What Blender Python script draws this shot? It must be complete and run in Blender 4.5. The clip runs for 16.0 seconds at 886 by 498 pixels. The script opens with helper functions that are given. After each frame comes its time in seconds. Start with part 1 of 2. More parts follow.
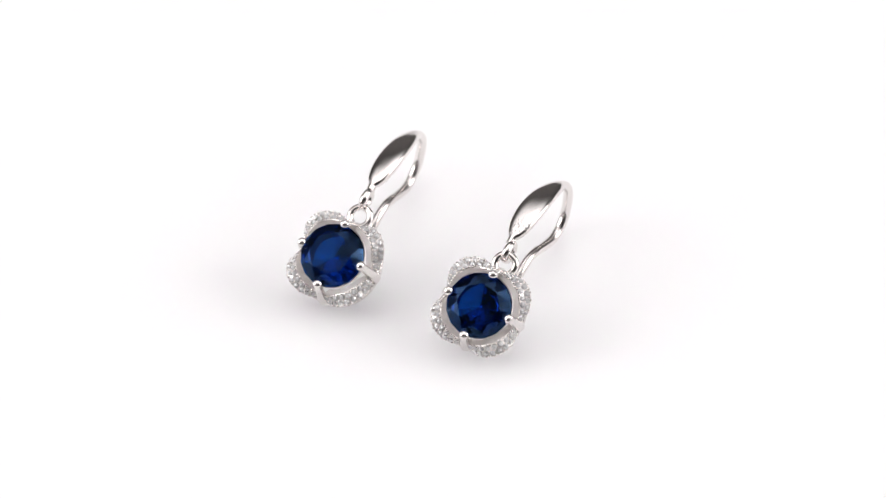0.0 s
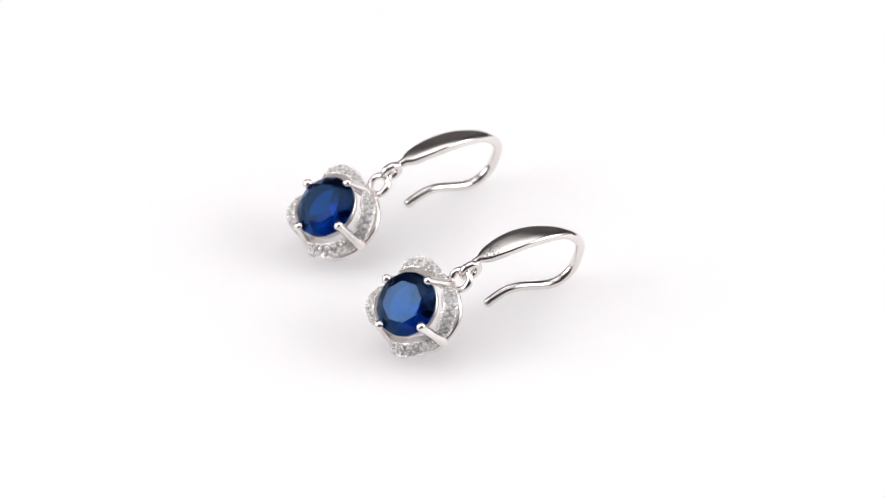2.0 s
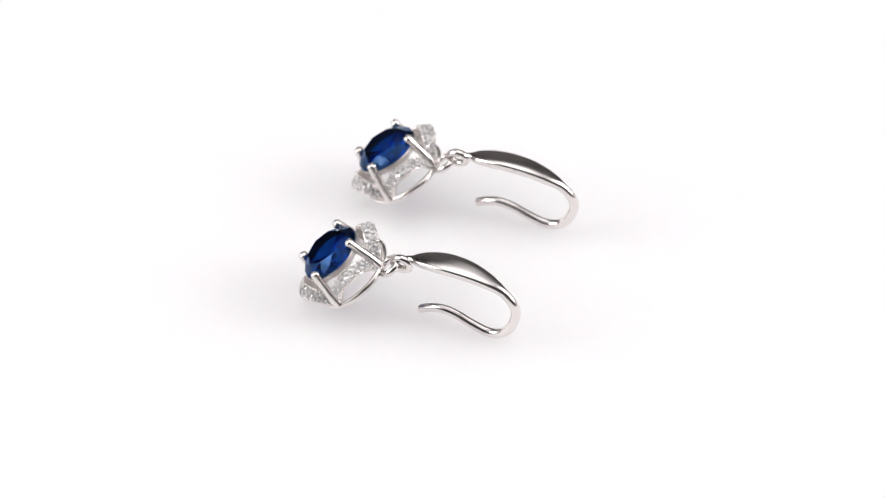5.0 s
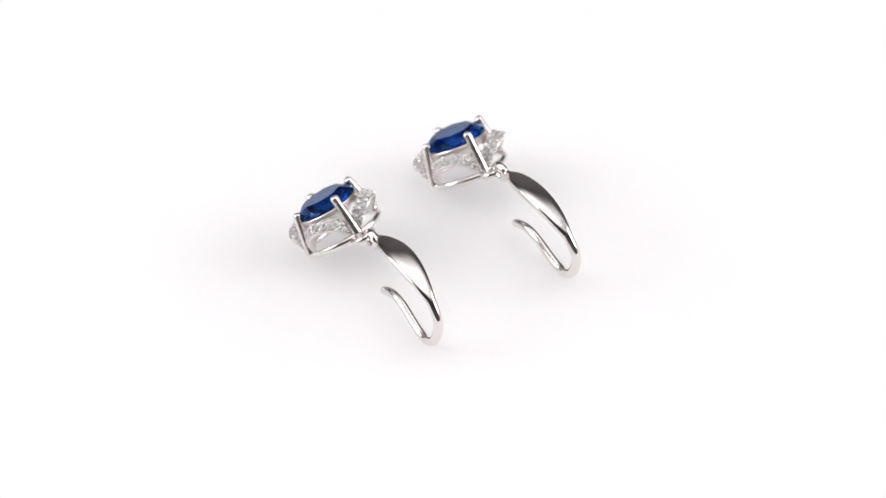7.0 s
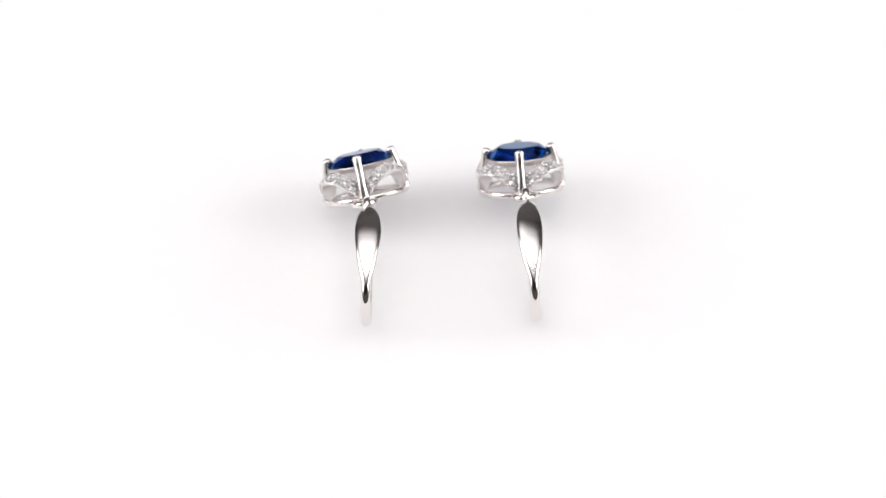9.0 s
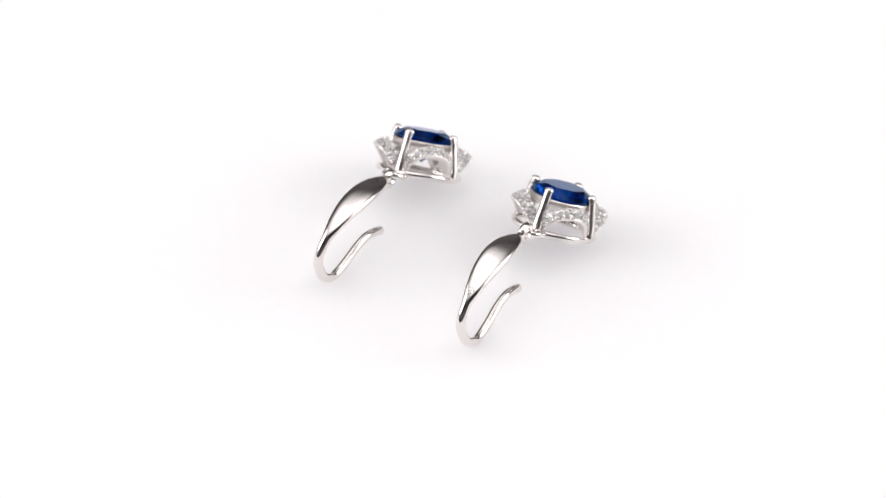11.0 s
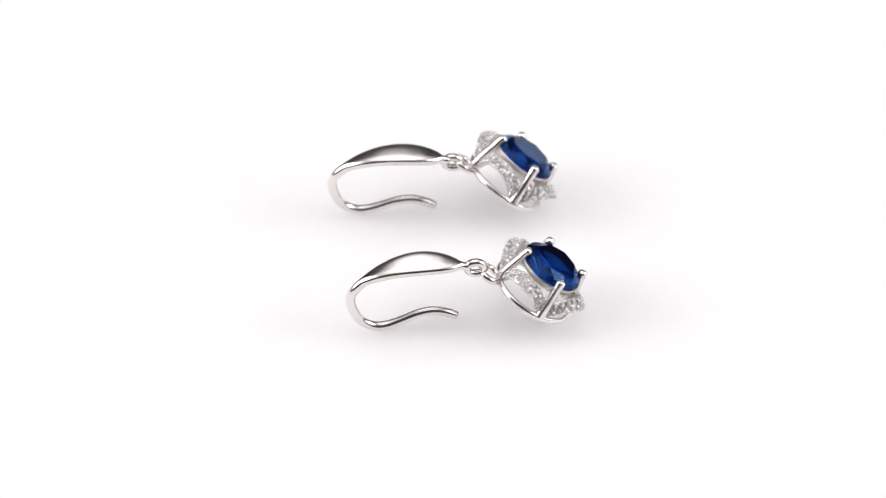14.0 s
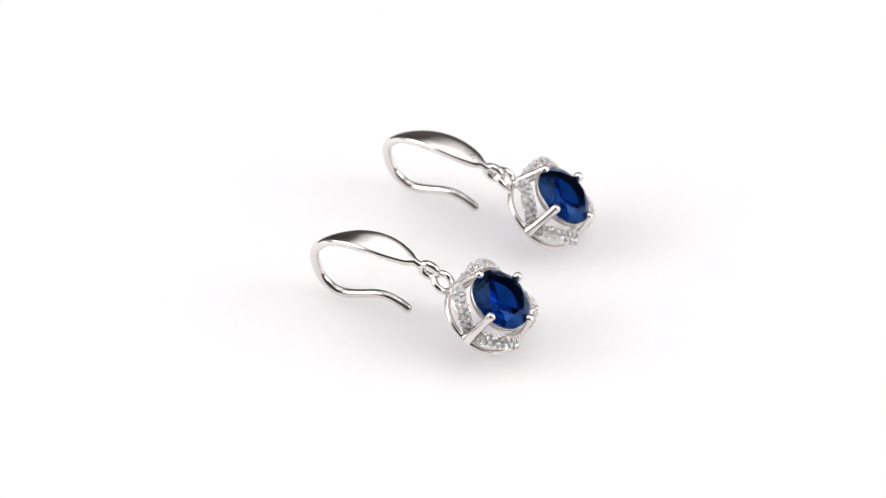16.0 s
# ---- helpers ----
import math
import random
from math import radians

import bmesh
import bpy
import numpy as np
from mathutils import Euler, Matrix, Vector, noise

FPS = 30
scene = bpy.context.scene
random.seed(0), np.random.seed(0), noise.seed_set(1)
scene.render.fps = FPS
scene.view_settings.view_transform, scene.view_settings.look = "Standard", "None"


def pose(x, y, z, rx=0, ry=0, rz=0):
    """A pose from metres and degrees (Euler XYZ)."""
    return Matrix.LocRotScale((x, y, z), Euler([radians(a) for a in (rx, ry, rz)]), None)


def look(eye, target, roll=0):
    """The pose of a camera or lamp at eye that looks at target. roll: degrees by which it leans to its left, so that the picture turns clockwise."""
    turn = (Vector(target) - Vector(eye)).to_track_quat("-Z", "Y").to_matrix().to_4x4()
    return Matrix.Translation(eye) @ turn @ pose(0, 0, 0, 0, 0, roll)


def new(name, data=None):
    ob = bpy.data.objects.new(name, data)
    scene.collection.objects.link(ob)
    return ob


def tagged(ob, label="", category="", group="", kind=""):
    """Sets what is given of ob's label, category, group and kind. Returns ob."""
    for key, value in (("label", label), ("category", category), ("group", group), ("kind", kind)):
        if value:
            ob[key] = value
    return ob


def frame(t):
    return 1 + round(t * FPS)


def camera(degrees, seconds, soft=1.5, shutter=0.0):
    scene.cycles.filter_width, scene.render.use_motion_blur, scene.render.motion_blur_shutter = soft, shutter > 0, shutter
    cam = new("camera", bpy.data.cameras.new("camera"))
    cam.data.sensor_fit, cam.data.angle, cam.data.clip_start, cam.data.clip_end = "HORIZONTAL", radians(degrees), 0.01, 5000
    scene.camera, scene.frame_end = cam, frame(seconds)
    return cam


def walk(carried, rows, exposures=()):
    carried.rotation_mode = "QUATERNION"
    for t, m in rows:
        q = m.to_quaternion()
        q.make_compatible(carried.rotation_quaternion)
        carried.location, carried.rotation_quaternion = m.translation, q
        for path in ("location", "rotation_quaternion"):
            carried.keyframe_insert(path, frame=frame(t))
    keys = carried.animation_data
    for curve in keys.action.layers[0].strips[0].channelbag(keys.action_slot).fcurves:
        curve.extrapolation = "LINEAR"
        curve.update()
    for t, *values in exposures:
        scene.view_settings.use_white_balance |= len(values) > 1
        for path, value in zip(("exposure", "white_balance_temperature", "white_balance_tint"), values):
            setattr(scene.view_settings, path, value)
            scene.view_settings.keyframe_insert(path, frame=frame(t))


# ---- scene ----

# All small lengths are in units of U metres (about a twentieth of a millimetre), with the turntable's axis at the origin
# and the white plate's top at z = 0.
U = 5.3e-5
REST = 88.0          # height of the fitted origin above the plate, in U

# ---- camera: a long lens on a stand, looking down at the plate ----
TILT, SHIFT_X, SHIFT_Y, REACH = 0.76711, 6.0755, 39.4446, 1000 / 0.130906
cam = camera(11.7195, 16.0, soft=1.2)
ahead = Vector((0, math.cos(TILT), -math.sin(TILT)))
above = Vector((0, math.sin(TILT), math.cos(TILT)))
centre = Vector((-SHIFT_X, 0, REST)) - above * SHIFT_Y
eye = (centre - ahead * REACH) * U
STAND = look(eye, centre * U, -0.19)
walk(cam, [(0.0, STAND), (16.0, STAND)])
cam.data.dof.use_dof = True
cam.data.dof.focus_distance = REACH * U - 0.0075
cam.data.dof.aperture_fstop = 31

# ---- light: a large softbox overhead and one on either side, in a dim studio ----
world = bpy.data.worlds.new("studio_air")
scene.world = world
world.use_nodes = True
world.node_tree.nodes["Background"].inputs[0].default_value = (0.8, 0.82, 0.85, 1)
world.node_tree.nodes["Background"].inputs[1].default_value = 0.05


def softbox(name, eye, target, size_x, size_y, watts, colour):
    lamp = bpy.data.lights.new(name, "AREA")
    lamp.shape, lamp.size, lamp.size_y, lamp.energy, lamp.color = "RECTANGLE", size_x, size_y, watts, colour
    # the cloth is brightest in its middle and fades towards its rim
    lamp.use_nodes = True
    nt = lamp.node_tree
    geo, cut = nt.nodes.new("ShaderNodeNewGeometry"), nt.nodes.new("ShaderNodeVectorMath")
    cut.operation = "DISTANCE"
    cut.inputs[1].default_value = (0.5, 0.5, 0.0)
    fade = nt.nodes.new("ShaderNodeMapRange")
    fade.interpolation_type = "SMOOTHSTEP"
    fade.inputs["From Min"].default_value, fade.inputs["From Max"].default_value = 0.02, 0.50
    fade.inputs["To Min"].default_value, fade.inputs["To Max"].default_value = 2.0, 0.06
    nt.links.new(geo.outputs["Parametric"], cut.inputs[0])
    nt.links.new(cut.outputs["Value"], fade.inputs["Value"])
    nt.links.new(fade.outputs["Result"], nt.nodes["Emission"].inputs["Strength"])
    ob = new(name, lamp)
    ob.matrix_world = look(eye, target)
    return ob


softbox("softbox_overhead", (0.0, 0.12, 0.87), (0, 0.0, 0), 1.90, 1.75, 13.6, (1.0, 0.97, 0.98))
softbox("softbox_west", (-0.70, -0.05, 0.42), (0, 0, 0.05), 0.85, 0.75, 11.4, (1.0, 0.97, 0.98))
softbox("softbox_east", (0.70, -0.05, 0.42), (0, 0, 0.05), 0.85, 0.75, 11.4, (1.0, 0.97, 0.98))
scene.view_settings.exposure = -0.30


# ---- materials ----
def material(name):
    m = bpy.data.materials.new(name)
    m.use_nodes = True
    nt = m.node_tree
    b = nt.nodes["Principled BSDF"]
    return m, nt, b


def noise_node(nt, scale, detail=4.0, rough=0.6):
    co = nt.nodes.new("ShaderNodeTexCoord")
    n = nt.nodes.new("ShaderNodeTexNoise")
    n.inputs["Scale"].default_value, n.inputs["Detail"].default_value = scale, detail
    n.inputs["Roughness"].default_value = rough
    nt.links.new(co.outputs["Object"], n.inputs["Vector"])
    return n


def ramp(nt, source, lo, hi, a, b):
    r = nt.nodes.new("ShaderNodeMapRange")
    r.inputs["From Min"].default_value, r.inputs["From Max"].default_value = lo, hi
    r.inputs["To Min"].default_value, r.inputs["To Max"].default_value = a, b
    nt.links.new(source, r.inputs["Value"])
    return r.outputs["Result"]


def silver_material(name, rough_lo, rough_hi, relief):
    m, nt, b = material(name)
    b.inputs["Base Color"].default_value = (0.79, 0.757, 0.738, 1)
    b.inputs["Metallic"].default_value = 1.0
    fine, broad = noise_node(nt, 9000.0, 6.0), noise_node(nt, 420.0, 3.0)
    mix = nt.nodes.new("ShaderNodeMath")
    mix.operation = "MULTIPLY"
    nt.links.new(fine.outputs["Fac"], mix.inputs[0])
    nt.links.new(broad.outputs["Fac"], mix.inputs[1])
    nt.links.new(ramp(nt, mix.outputs[0], 0.12, 0.42, rough_lo, rough_hi), b.inputs["Roughness"])
    bump = nt.nodes.new("ShaderNodeBump")
    bump.inputs["Strength"].default_value, bump.inputs["Distance"].default_value = relief, 2.0e-5
    nt.links.new(broad.outputs["Fac"], bump.inputs["Height"])
    nt.links.new(bump.outputs["Normal"], b.inputs["Normal"])
    return m


def smudge(m, spot, size, strength):
    """A small patch of grey tarnish and rubbed grain."""
    nt = m.node_tree
    b = nt.nodes["Principled BSDF"]
    co, far = nt.nodes.new("ShaderNodeTexCoord"), nt.nodes.new("ShaderNodeVectorMath")
    far.operation = "DISTANCE"
    far.inputs[1].default_value = [c * U for c in spot]
    nt.links.new(co.outputs["Object"], far.inputs[0])
    near = ramp(nt, far.outputs["Value"], 0.3 * size * U, size * U, 1.0, 0.0)
    grain = ramp(nt, noise_node(nt, 5200.0, 5.0, 0.75).outputs["Fac"], 0.46, 0.58, 0.0, strength)
    both = nt.nodes.new("ShaderNodeMath")
    both.operation = "MULTIPLY"
    nt.links.new(near, both.inputs[0])
    nt.links.new(grain, both.inputs[1])
    mix = nt.nodes.new("ShaderNodeMix")
    mix.data_type = "RGBA"
    mix.inputs["A"].default_value, mix.inputs["B"].default_value = b.inputs["Base Color"].default_value, (0.16, 0.15, 0.15, 1)
    nt.links.new(both.outputs[0], mix.inputs["Factor"])
    nt.links.new(mix.outputs["Result"], b.inputs["Base Color"])
    return m


POLISHED = silver_material("polished_silver", 0.07, 0.15, 0.2)
WORN_A = smudge(silver_material("polished_silver_rubbed_bend", 0.09, 0.17, 0.2), (158, 4, 46), 16, 0.8)
WORN_B = smudge(silver_material("polished_silver_rubbed_neck", 0.09, 0.17, 0.2), (16, -10, 54), 26, 0.8)
SATIN = silver_material("satin_silver", 0.17, 0.30, 0.3)
CAST = silver_material("cast_silver", 0.28, 0.48, 0.5)


def gem_material(name, colour, ior, gloss, sparkle_white=0.0):
    """Tinted crystal: every pass through or inside it deepens the colour; a thin clear polish lies on top."""
    m, nt, b = material(name)
    nt.nodes.remove(b)
    glass, sheen = nt.nodes.new("ShaderNodeBsdfGlass"), nt.nodes.new("ShaderNodeBsdfGlossy")
    mix, edge = nt.nodes.new("ShaderNodeMixShader"), nt.nodes.new("ShaderNodeFresnel")
    glass.inputs["Color"].default_value, glass.inputs["IOR"].default_value = (*colour, 1), ior
    glass.inputs["Roughness"].default_value, sheen.inputs["Roughness"].default_value = 0.025, 0.02
    edge.inputs["IOR"].default_value = gloss
    nt.links.new(edge.outputs[0], mix.inputs[0])
    nt.links.new(glass.outputs[0], mix.inputs[1])
    nt.links.new(sheen.outputs[0], mix.inputs[2])
    last = mix
    if sparkle_white:                                             # white body colour stands in for light scattered among the tiny facets
        last, body = nt.nodes.new("ShaderNodeMixShader"), nt.nodes.new("ShaderNodeBsdfDiffuse")
        body.inputs["Color"].default_value, last.inputs[0].default_value = (0.95, 0.945, 0.945, 1), sparkle_white
        nt.links.new(mix.outputs[0], last.inputs[1])
        nt.links.new(body.outputs[0], last.inputs[2])
    nt.links.new(last.outputs[0], nt.nodes["Material Output"].inputs["Surface"])
    return m


SAPPHIRE = gem_material("sapphire_blue_crystal", (0.044, 0.20, 0.485), 1.76, 1.2)
# last value: share of white mixed in as sparkle; the stones themselves are clear
CLEAR = gem_material("clear_zirconia", (1.0, 1.0, 1.0), 1.8, 3.0, 0.42)


def paint_material(name, colour, rough, spread):
    m, nt, b = material(name)
    n, broad = noise_node(nt, 2500.0, 5.0), noise_node(nt, 18.0, 3.0)
    mix = nt.nodes.new("ShaderNodeMix")
    mix.data_type = "RGBA"
    mix.inputs["A"].default_value = (*[c * (1 - spread) for c in colour], 1)
    mix.inputs["B"].default_value = (*colour, 1)
    nt.links.new(broad.outputs["Fac"], mix.inputs["Factor"])
    nt.links.new(mix.outputs["Result"], b.inputs["Base Color"])
    b.inputs["Roughness"].default_value = rough
    bump = nt.nodes.new("ShaderNodeBump")
    bump.inputs["Strength"].default_value, bump.inputs["Distance"].default_value = 0.15, 1.0e-5
    nt.links.new(n.outputs["Fac"], bump.inputs["Height"])
    nt.links.new(bump.outputs["Normal"], b.inputs["Normal"])
    return m


WHITE = paint_material("matt_white_acrylic", (0.89, 0.885, 0.89), 0.5, 0.012)
sub = WHITE.node_tree.nodes["Principled BSDF"]              # opal acrylic: light spreads a few millimetres inside it
sub.inputs["Subsurface Weight"].default_value, sub.inputs["Subsurface Scale"].default_value = 1.0, 0.012
sub.inputs["Subsurface Radius"].default_value = (1.0, 0.96, 1.0)
# tones of the unseen surround, set for dark and grey reflections in the silver
DARK = paint_material("dark_reflected_surround", (0.045, 0.043, 0.042), 0.8, 0.2)
GREY = paint_material("mid_grey_reflected_surround", (0.14, 0.133, 0.13), 0.9, 0.15)
PALE = paint_material("pale_grey_reflected_surround", (0.2, 0.193, 0.19), 0.9, 0.1)


# ---- mesh helpers ----
def part(name, bm, mat, parent=None, label="", sharp=40):
    """Links a bmesh as one mesh object under a thing or a part."""
    me = bpy.data.meshes.new(name)
    bmesh.ops.recalc_face_normals(bm, faces=bm.faces[:])
    bm.to_mesh(me)
    bm.free()
    me.materials.append(mat)
    for p in me.polygons:
        p.use_smooth = sharp > 0
    if sharp > 0:
        me.set_sharp_from_angle(angle=radians(sharp))
    ob = new(name, me)
    ob.parent = parent
    return tagged(ob, label)


def sweep(bm, rings, closed=False, caps=True):
    """Skins a row of rings, each a list of points."""
    rows = [[bm.verts.new(p) for p in ring] for ring in rings]
    n = len(rows[0])
    pairs = list(zip(rows, rows[1:])) + ([(rows[-1], rows[0])] if closed else [])
    for a, b in pairs:
        for i in range(n):
            bm.faces.new((a[i], a[(i + 1) % n], b[(i + 1) % n], b[i]))
    if caps and not closed:
        bm.faces.new(rows[0][::-1])
        bm.faces.new(rows[-1])
    return rows


def torus(bm, mid, e1, e2, major, minor, seg=40, side=14, squash=1.0, stretch=1.0):
    n = e1.cross(e2)
    rings = []
    for i in range(seg):
        a = 2 * math.pi * i / seg
        way = e1 * math.cos(a) + e2 * math.sin(a)
        spot = mid + e1 * math.cos(a) * major * stretch + e2 * math.sin(a) * major
        rings.append([(spot + way * minor * math.cos(b) + n * minor * squash * math.sin(b)) * U
                      for b in (2 * math.pi * j / side for j in range(side))])
    sweep(bm, rings, closed=True)


def spline(points, steps):
    """Catmull-Rom through the points."""
    pts = [Vector(p) for p in points]
    pts = [2 * pts[0] - pts[1]] + pts + [2 * pts[-1] - pts[-2]]
    out = []
    for i in range(1, len(pts) - 2):
        a, b, c, d = pts[i - 1:i + 3]
        for k in range(steps):
            t = k / steps
            out.append(0.5 * (2 * b + (c - a) * t + (2 * a - 5 * b + 4 * c - d) * t * t + (3 * b - a - 3 * c + d) * t ** 3))
    out.append(pts[-2])
    return out


# ---- the setting: white top, turntable plate, unseen walls added for the silver's reflections ----
def box(name, lo, hi, mat):
    bm = bmesh.new()
    bmesh.ops.create_cube(bm, size=1)
    for v in bm.verts:
        v.co = Vector([(lo[i] + hi[i]) / 2 + v.co[i] * (hi[i] - lo[i]) for i in range(3)])
    return tagged(part(name, bm, mat, sharp=0), kind="structure")


box("floor", (-1.0, -1.0, -0.05), (1.0, 1.0, -0.012), WHITE)
box("unseen_wall_north", (-1.0, 1.0, -0.05), (1.0, 1.1, 1.3), GREY)
box("unseen_wall_south", (-1.0, -1.1, -0.05), (1.0, -1.0, 0.62), GREY)
# unseen dark panel, and a dark ceiling below, added for black bands in the silver
box("unseen_dark_panel_south", (-1.0, -1.1, 0.62), (1.0, -1.0, 1.3), DARK)
box("unseen_wall_east", (1.0, -1.1, -0.05), (1.1, 1.1, 1.3), PALE)
box("unseen_wall_west", (-1.1, -1.1, -0.05), (-1.0, 1.1, 1.3), PALE)
box("unseen_dark_ceiling", (-1.1, -1.1, 1.3), (1.1, 1.1, 1.4), DARK)


def turntable():
    bm = bmesh.new()
    rings = []
    for r, z in ((0.10, -0.012), (0.1485, -0.012), (0.15, -0.0105), (0.15, -0.0015), (0.1485, 0.0), (0.07, 0.0)):
        rings.append([(r * math.cos(a), r * math.sin(a), z) for a in (2 * math.pi * k / 128 for k in range(128))])
    sweep(bm, rings)
    ob = part("turntable", bm, WHITE, sharp=30)
    return tagged(ob, "round matt white turntable plate carrying two earrings", "turntable")


plate = turntable()

# ---- earrings ----
# The ear wire's middle line in its own upright plane: along the earring, and height above the fitted origin.
WIRE = [(-13, 36), (3, 41.8), (18.6, 47.3), (36.1, 52.1), (62, 55.8), (88, 55.5), (115, 51), (145, 40), (167.5, 26.5),
        (185.5, 8), (192.5, -13), (186.5, -42.5), (174.5, -63.8), (154.5, -78), (132.5, -80), (103.8, -71.6), (75.6, -61),
        (49.7, -58), (25.3, -65), (5.0, -76.2)]


def smooth(x, a, b):
    t = min(1.0, max(0.0, (x - a) / (b - a)))
    return t * t * (3 - 2 * t)


def wire_mesh(roll):
    line = spline([(u, 0, z) for u, z in WIRE], 8)
    bm = bmesh.new()
    rings, run = [], 0.0
    total = sum((b - a).length for a, b in zip(line, line[1:]))
    for i, p in enumerate(line):
        if i:
            run += (p - line[i - 1]).length
        d = (line[min(i + 1, len(line) - 1)] - line[max(i - 1, 0)]).normalized()
        out = Vector((-d.z, 0, d.x))                      # outward in the wire's plane
        way = min(1.0, max(0.0, (run - 12) / 182)) ** 0.74
        leaf = math.sin(math.pi * way) ** 0.95 if 0 < way < 1 else 0.0
        slim = 8.2 + 0.5 * (1 - smooth(run, 300, 400)) - 1.6 * (1 - smooth(run, 2, 30))
        half = slim + (23.8 - slim) * leaf
        flat = smooth(leaf, 0.05, 0.5)                    # how far the section is a flat-faced leaf and no round wire
        end = 1.0
        if total - run < 6:
            end = math.sqrt(max(0.0, 1 - ((6 - (total - run)) / 6.5) ** 2))
        ring = []
        for k in range(48):
            a = 2 * math.pi * k / 48
            c, s = math.cos(a), math.sin(a)
            y = half * math.copysign(abs(c) ** (1 - 0.3 * flat), c)
            z = math.copysign(abs(s) ** (1 - 0.28 * flat if s > 0 else 1), s) * ((1 - flat) * slim + flat * (8.2 - 0.4 * leaf if s >= 0 else 8.2 + 7.0 * leaf))
            y, z = y * end, (z - 1.5 * leaf) * end
            y, z = y * math.cos(roll * leaf) + z * math.sin(roll * leaf), z * math.cos(roll * leaf) - y * math.sin(roll * leaf)
            ring.append((p + Vector((0, y, 0)) + out * z) * U)
        rings.append(ring)
    sweep(bm, rings)
    return bm


def brilliant(radius, table, crown, girdle, deep, n):
    """A round brilliant: table, star, kite and girdle facets above, pavilion mains below."""
    bm = bmesh.new()

    def ring(r, z, count, off):
        return [bm.verts.new((r * math.cos(2 * math.pi * (k + off) / count) * U,
                              r * math.sin(2 * math.pi * (k + off) / count) * U, z * U)) for k in range(count)]
    t = ring(table, crown, n, 0.0)
    m = ring((table + radius) / 2 * 1.05, crown * 0.52, n, 0.5)
    g = ring(radius, girdle / 2, 2 * n, 0.0)
    h = ring(radius, -girdle / 2, 2 * n, 0.0)
    tip = bm.verts.new((0, 0, (-girdle / 2 - deep) * U))
    bm.faces.new(t)
    for k in range(n):
        j = (k + 1) % n
        bm.faces.new((t[k], m[k], t[j]))
        bm.faces.new((m[k], g[2 * k + 1], g[(2 * k + 2) % (2 * n)]))
        bm.faces.new((m[k], g[2 * k], g[2 * k + 1]))
        bm.faces.new((t[j], m[k], g[(2 * k + 2) % (2 * n)]))
        bm.faces.new((t[k], g[2 * k], m[k]))
    for k in range(2 * n):
        j = (k + 1) % (2 * n)
        bm.faces.new((g[k], h[k], h[j], g[j]))
        bm.faces.new((h[k], tip, h[j]))
    return bm


# The flower head in its own space: x towards the ear wire, z out of the centre stone's table.
def prong_mesh():
    line = spline([(70.5, 0, -67), (68.0, 0, -44), (62.5, 0, -18), (60, 0, -5), (57.5, 0, 2.5)], 5)
    bm = bmesh.new()
    rings = []
    for i, p in enumerate(line):
        d = (line[min(i + 1, len(line) - 1)] - line[max(i - 1, 0)]).normalized()
        side = Vector((0, 1, 0))
        out = side.cross(d)
        r = 7.6 + 1.2 * (i / (len(line) - 1)) ** 3 + 2.6 * (1 - i / (len(line) - 1)) ** 3
        rings.append([(p + side * r * math.cos(a) + out * r * 0.95 * math.sin(a)) * U
                      for a in (2 * math.pi * k / 14 for k in range(14))])
    end, d = line[-1], (line[-1] - line[-2]).normalized()
    side = Vector((0, 1, 0))
    out = side.cross(d)
    for f in (0.35, 0.65, 0.88, 0.985):
        r = 9.0 * math.sqrt(1 - f * f)
        rings.append([(end + d * 6.6 * f + side * r * math.cos(a) + out * r * 0.95 * math.sin(a)) * U
                      for a in (2 * math.pi * k / 14 for k in range(14))])
    sweep(bm, rings)
    return bm


SPAN = 41.0


def petal_line(f):
    """Middle line of the petal round the x axis, f from -1 to 1, with the way along it and the way it faces."""
    def at(g):
        a = radians(SPAN * g)
        r = 67.8 + 11.8 * (1 - abs(g) ** 2.0)
        return Vector((r * math.cos(a), r * math.sin(a), -22 - 38.5 * abs(g) ** 2.3))
    p = at(f)
    d = (at(f + 0.01) - at(f - 0.01)).normalized()
    a = radians(SPAN * f)
    face = Vector((math.cos(a), math.sin(a), 1.75 - 1.0 * abs(f)))
    face = (face - d * face.dot(d)).normalized()
    return p, d, face


def petal_mesh():
    bm = bmesh.new()
    rings = []
    for i in range(33):
        f = -1 + 2 * i / 32
        p, d, face = petal_line(f)
        across = d.cross(face)
        w = 12.8 - 4.6 * abs(f) ** 3
        deep = 26 - 15 * f * f
        section = ((-1, -deep), (-1.0, -0.6), (-0.84, 0.8), (-0.4, -2.2), (0, -1.2), (0.4, -2.2), (0.84, 0.8), (1.0, -0.6), (1, -5.0), (0.5, -9), (-0.6, -deep))
        rings.append([(p + across * w * s + face * h) * U for s, h in section])
    sweep(bm, rings)
    return bm


def stone_places():
    """Even steps along the petal."""
    fs = [-0.90 + 1.80 * k / 200 for k in range(201)]
    run = [0.0]
    for a, b in zip(fs, fs[1:]):
        run.append(run[-1] + (petal_line(b)[0] - petal_line(a)[0]).length)
    return lambda k, n: fs[min(range(201), key=lambda i: abs(run[i] - run[-1] * k / (n - 1)))]


PAVE = 11


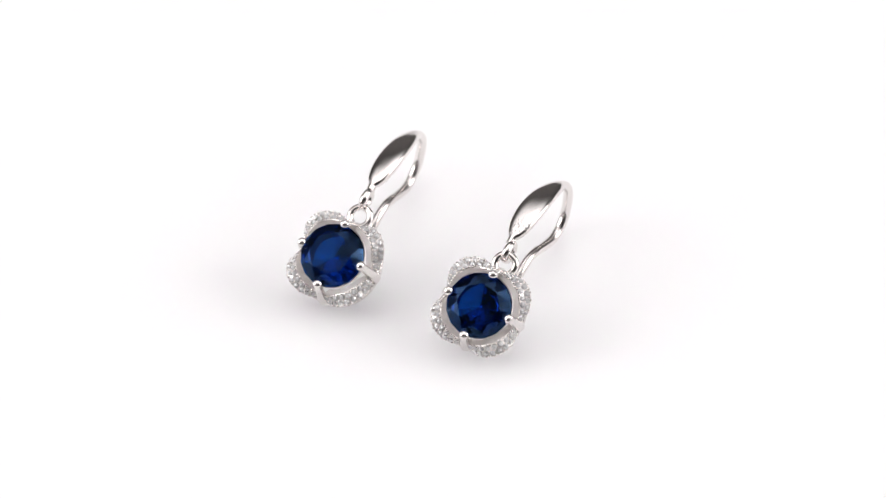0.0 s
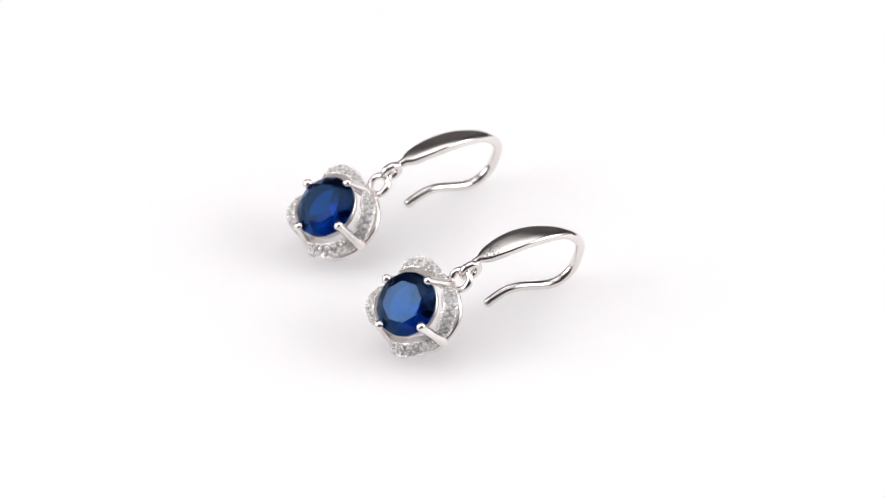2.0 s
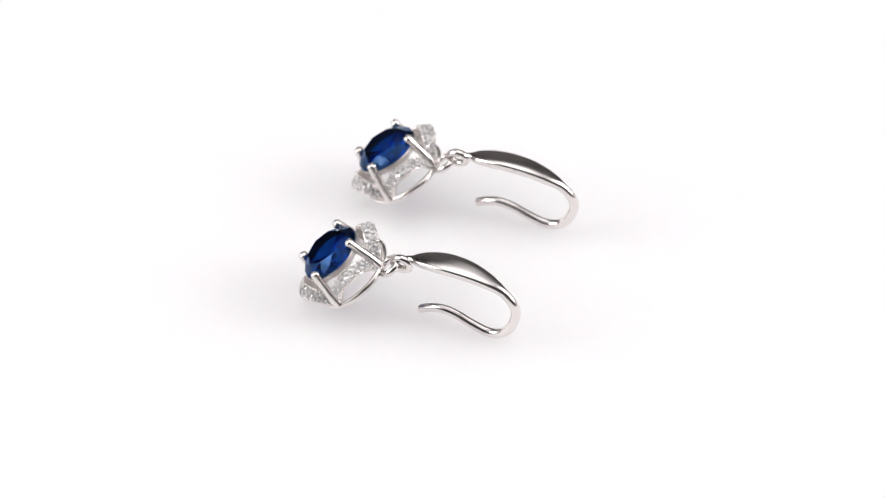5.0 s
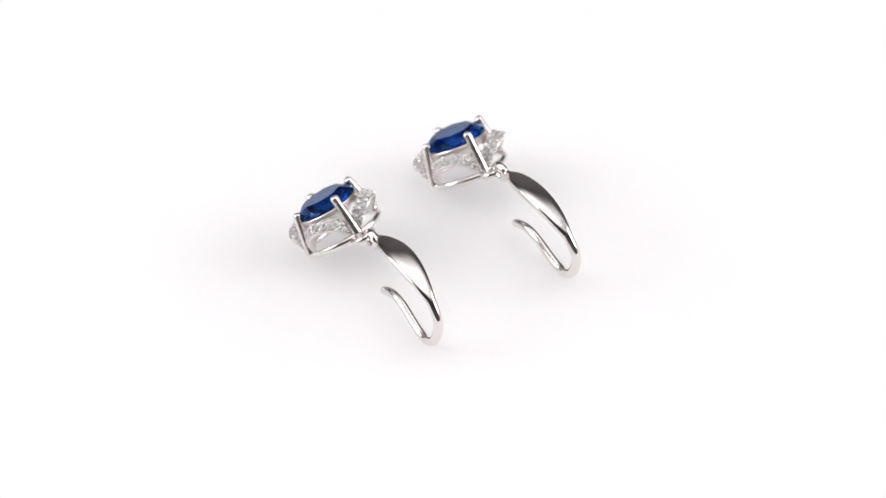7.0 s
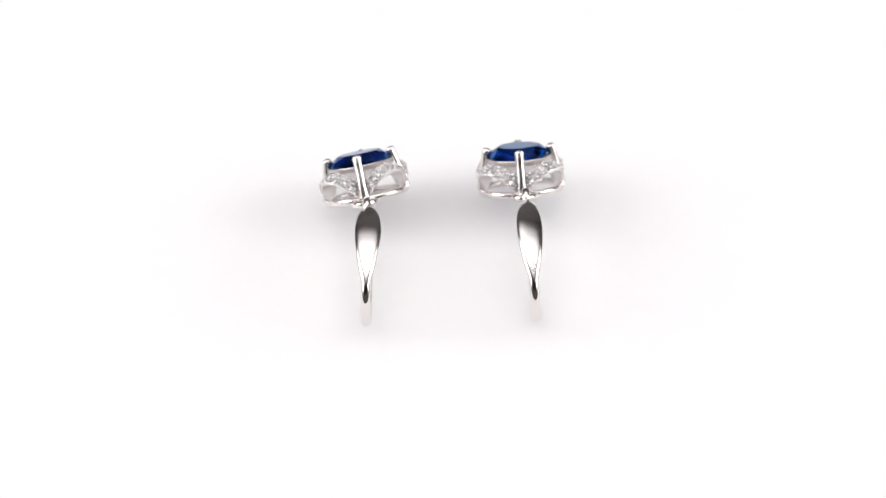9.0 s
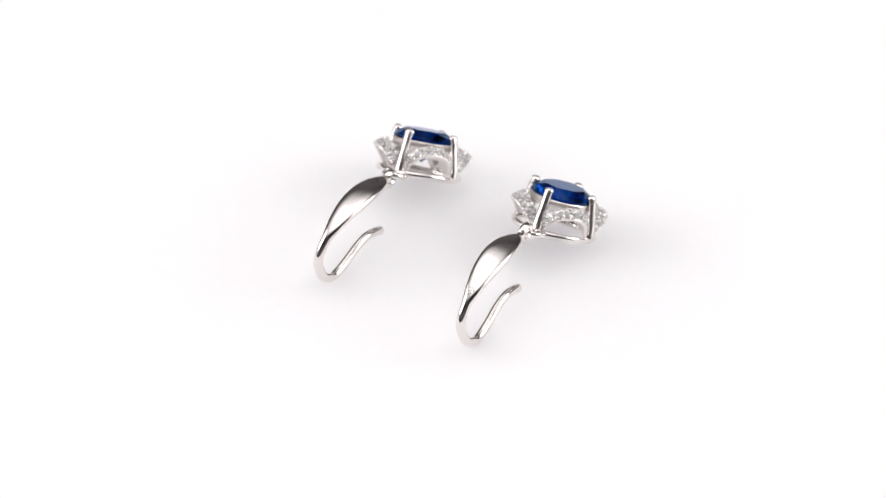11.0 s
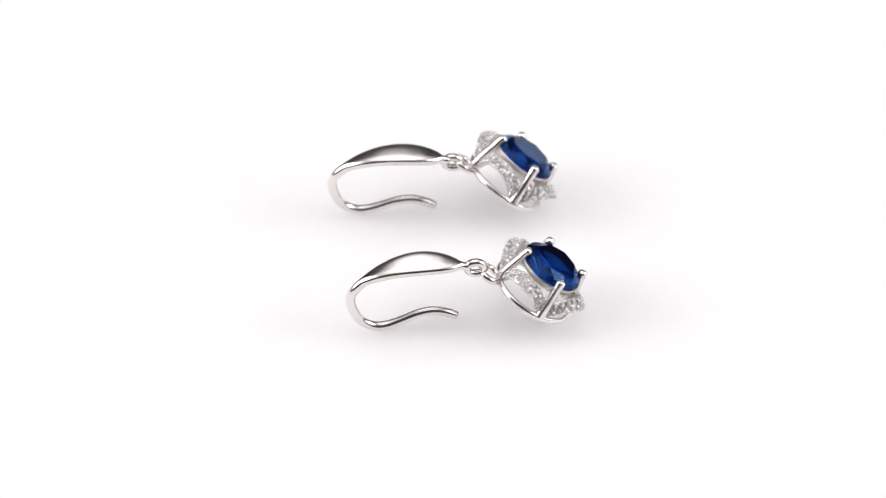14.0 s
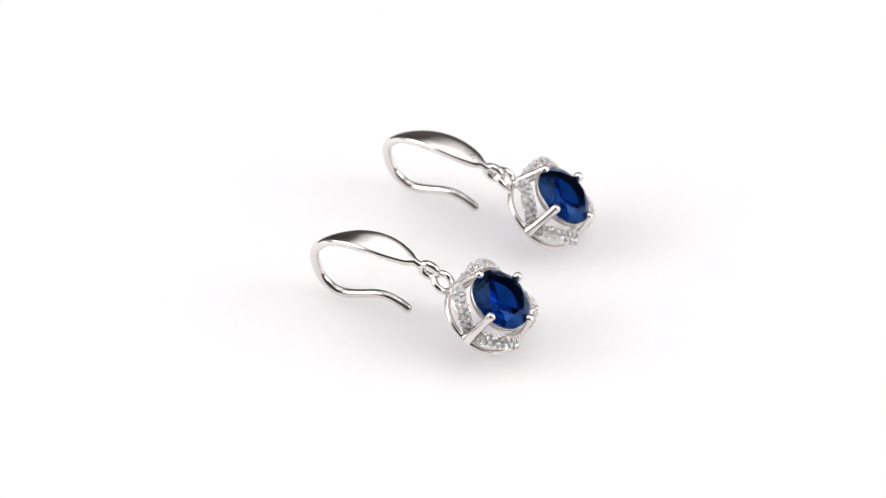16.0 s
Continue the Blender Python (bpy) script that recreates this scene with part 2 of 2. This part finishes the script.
def bead_mesh():
    """Bright cut grains along both rims and, smaller, between the two staggered rows of stones."""
    place = stone_places()
    bm = bmesh.new()
    grain = random.Random(4)
    for k in range(2 * PAVE - 1):
        f = place(k, 2 * PAVE - 1)
        p, d, face = petal_line(f)
        across = d.cross(face)
        slim = 1 - 0.36 * abs(f) ** 3
        side = -1 if k % 2 else 1
        for w, r, lift in ((side * 10.2, 2.8, 1.2), (-side * 12.0, 2.2, 0.4), (side * 1.4, 1.7, 2.2)):
            q = p + across * w * slim + face * (lift + grain.uniform(-0.3, 0.6)) + d * grain.uniform(-0.6, 0.6)
            bmesh.ops.create_icosphere(bm, subdivisions=1, radius=r * grain.uniform(0.8, 1.2) * U, matrix=Matrix.Translation(q * U))
    return bm


def basket_mesh():
    """The lower ring under the petals."""
    bm = bmesh.new()
    rings = []
    for i in range(96):
        a = 2 * math.pi * i / 96
        bay = math.sin(2 * a) ** 2                        # 0 at the prongs, 1 between them
        r, z = 71.5 + 1.8 * bay, -70.5 + 1.5 * bay
        rings.append([((r + 5.2 * math.cos(b)) * math.cos(a) * U, (r + 5.2 * math.cos(b)) * math.sin(a) * U, (z + 6.0 * math.sin(b)) * U)
                      for b in (2 * math.pi * j / 12 for j in range(12))])
    sweep(bm, rings, closed=True)
    return bm


def seat_mesh():
    """The cup that carries the centre stone, open below."""
    bm = bmesh.new()
    rings = []
    for r, z in ((56.6, -11.2), (57.9, -10.6), (58.8, -12), (57, -20), (33, -37), (31, -36), (31, -31), (54, -15.5)):
        rings.append([(r * math.cos(a) * U, r * math.sin(a) * U, z * U) for a in (2 * math.pi * k / 64 for k in range(64))])
    sweep(bm, rings, closed=True)
    return bm


def earring(label, wire_material, base, wire_spot, wire_turn, wire_lean, face_roll, loop_spot, jump_spot, head_spot, ex, ey):
    """base: where the earring stands on the plate; the wire's upright plane and the flower head each have their own pose."""
    root = new("earring")
    root.matrix_basis = Matrix.Translation(Vector(base) * U)
    tagged(root, label, "earring", "pair of earrings")
    back = Matrix.Translation(-Vector(base) * U)

    wire = part("ear_wire", wire_mesh(radians(face_roll)), wire_material, root, "polished silver fish-hook ear wire with a leaf-shaped front", sharp=28)
    m = back @ Matrix.Translation(Vector((wire_spot[0], wire_spot[1], REST + wire_spot[2])) * U) @ pose(0, 0, 0, wire_lean[0], wire_lean[1], wire_turn)
    wire.matrix_basis = m
    bm = bmesh.new()
    torus(bm, Vector(loop_spot), Vector((0.97, 0, 0.24)), Vector((-0.24, 0, 0.97)), 12.4, 6.8, stretch=1.25, squash=1.1)
    part("loop", bm, POLISHED, wire)
    bm = bmesh.new()                                      # the rounded shoulder where the wire's end is soldered into its eye
    bmesh.ops.create_uvsphere(bm, u_segments=20, v_segments=12, radius=7.4 * U,
                              matrix=Matrix.Translation(Vector((-10.5, loop_spot[1] * 0.4, 36.5)) * U) @ Matrix.Diagonal((1.35, 1.0, 0.85, 1)))
    part("shoulder", bm, POLISHED, wire)

    x = Vector(ex).normalized()
    n = x.cross(Vector(ey)).normalized()
    y = n.cross(x)
    turn = Matrix((x, y, n)).transposed().to_4x4()
    head = back @ Matrix.Translation((Vector(head_spot) + Vector((0, 0, REST))) * U) @ turn

    def put(ob, extra=Matrix()):
        ob.matrix_basis = head @ extra
        return ob

    put(part("centre_stone", brilliant(57.5, 38, 16.5, 2.5, 42, 8), SAPPHIRE, root, "round faceted deep blue stone", sharp=0),
              Matrix.Translation((0, 0, -7.5 * U)) @ pose(0, 0, 0, 0, 0, 11))
    put(part("collar", seat_mesh(), CAST, root))
    put(part("gallery_ring", basket_mesh(), SATIN, root))
    bm = bmesh.new()
    torus(bm, Vector(jump_spot), Vector((1, 0, 0)), Vector((0, 1, 0)), 18.2, 6.3, squash=1.0)
    put(part("jump_ring", bm, POLISHED, root))
    prong_data = petal_data = stone_data = bead_data = None
    place = stone_places()
    for k in range(4):
        if prong_data is None:
            ob = part("prong", prong_mesh(), SATIN, root)
            prong_data = ob.data
        else:
            ob = new("prong", prong_data)
            ob.parent = root
        put(ob, pose(0, 0, 0, 0, 0, 90 * k))
    for k in range(4):
        if petal_data is None:
            petal = part("petal", petal_mesh(), CAST, root, "silver petal set with a row of clear stones", sharp=50)
            petal_data = petal.data
        else:
            petal = new("petal", petal_data)
            petal.parent = root
            tagged(petal, "silver petal set with a row of clear stones")
        put(petal, pose(0, 0, 0, 0, 0, 45 + 90 * k))
        if bead_data is None:
            beads = part("bead_edge", bead_mesh(), POLISHED, petal, sharp=80)
            bead_data = beads.data
        else:
            beads = new("bead_edge", bead_data)
            beads.parent = petal
        for j in range(2 * PAVE - 1):
            f = place(j, 2 * PAVE - 1)
            p, d, face = petal_line(f)
            size = 1 - 0.22 * abs(f) ** 3
            row = d.cross(face) * (1 if j % 2 else -1) * 5.0 * (1 - 0.36 * abs(f) ** 3)
            spot = Matrix.Translation((p + row + face * 0.8) * U) @ Matrix((d, face.cross(d), face)).transposed().to_4x4() @ Matrix.Diagonal((size, size, 1, 1))
            if stone_data is None:
                stone = part("pave_stone", brilliant(5.1, 2.3, 2.6, 0.5, 2.8, 6), CLEAR, petal, sharp=0)
                stone_data = stone.data
            else:
                stone = new("pave_stone", stone_data)
                stone.parent = petal
            stone.matrix_basis = spot @ pose(0, 0, 0, random.uniform(-20, 20), random.uniform(-20, 20), random.uniform(0, 60))
    return root


BASE_A, BASE_B = (-201.8, -89.7, 0), (55.1, -216.9, 0)
earring_a = earring("silver drop earring, blue stone, bend of its wire rubbed dull", WORN_A, BASE_A,
                    (-131.9, 63.9, 2.8), 62.45, (3.4, 1.2), 14, (-29, -2, 29), (91, 3, -69), (-201.8, -89.7, 19.5),
                    (0.413, 0.728, 0.548), (-0.887, 0.458, 0.06))
earring_b = earring("silver drop earring, blue stone, leaf front speckled with tarnish", WORN_B, BASE_B,
                    (117.8, -68.1, -1.2), 58.66, (-0.6, -1.35), 1, (-23, -5, 26), (88, 0, -75), (55.1, -216.9, 19.4),
                    (0.433, 0.667, 0.607), (-0.892, 0.412, 0.184))

# ---- the turning plate carries both earrings round, clockwise from above ----
TURN_TIMES = (0, 0.5, 1, 1.5, 2, 2.5, 3, 3.5, 4, 6.5, 7, 7.5, 8, 8.5, 9, 11.5, 12, 12.5, 13, 13.5, 14, 14.5, 15, 15.5, 16)
TURN_ANGLES = (0.00, 8.30, 16.65, 25.05, 33.49, 41.89, 50.23, 58.46, 66.72, 109.09, 117.32, 125.40, 133.51, 141.73, 150.14, 193.34, 201.86, 210.26, 218.60, 226.89, 235.12, 243.25, 251.23, 259.19, 267.29)


def motions():
    for thing, base in ((plate, (0, 0, 0)), (earring_a, BASE_A), (earring_b, BASE_B)):
        rows = []
        for k in range(33):
            t = 0.5 * k
            turn = pose(0, 0, 0, 0, 0, -float(np.interp(t, TURN_TIMES, TURN_ANGLES)))
            rows.append((t, turn @ Matrix.Translation(Vector(base) * U)))
        walk(thing, rows)


motions()
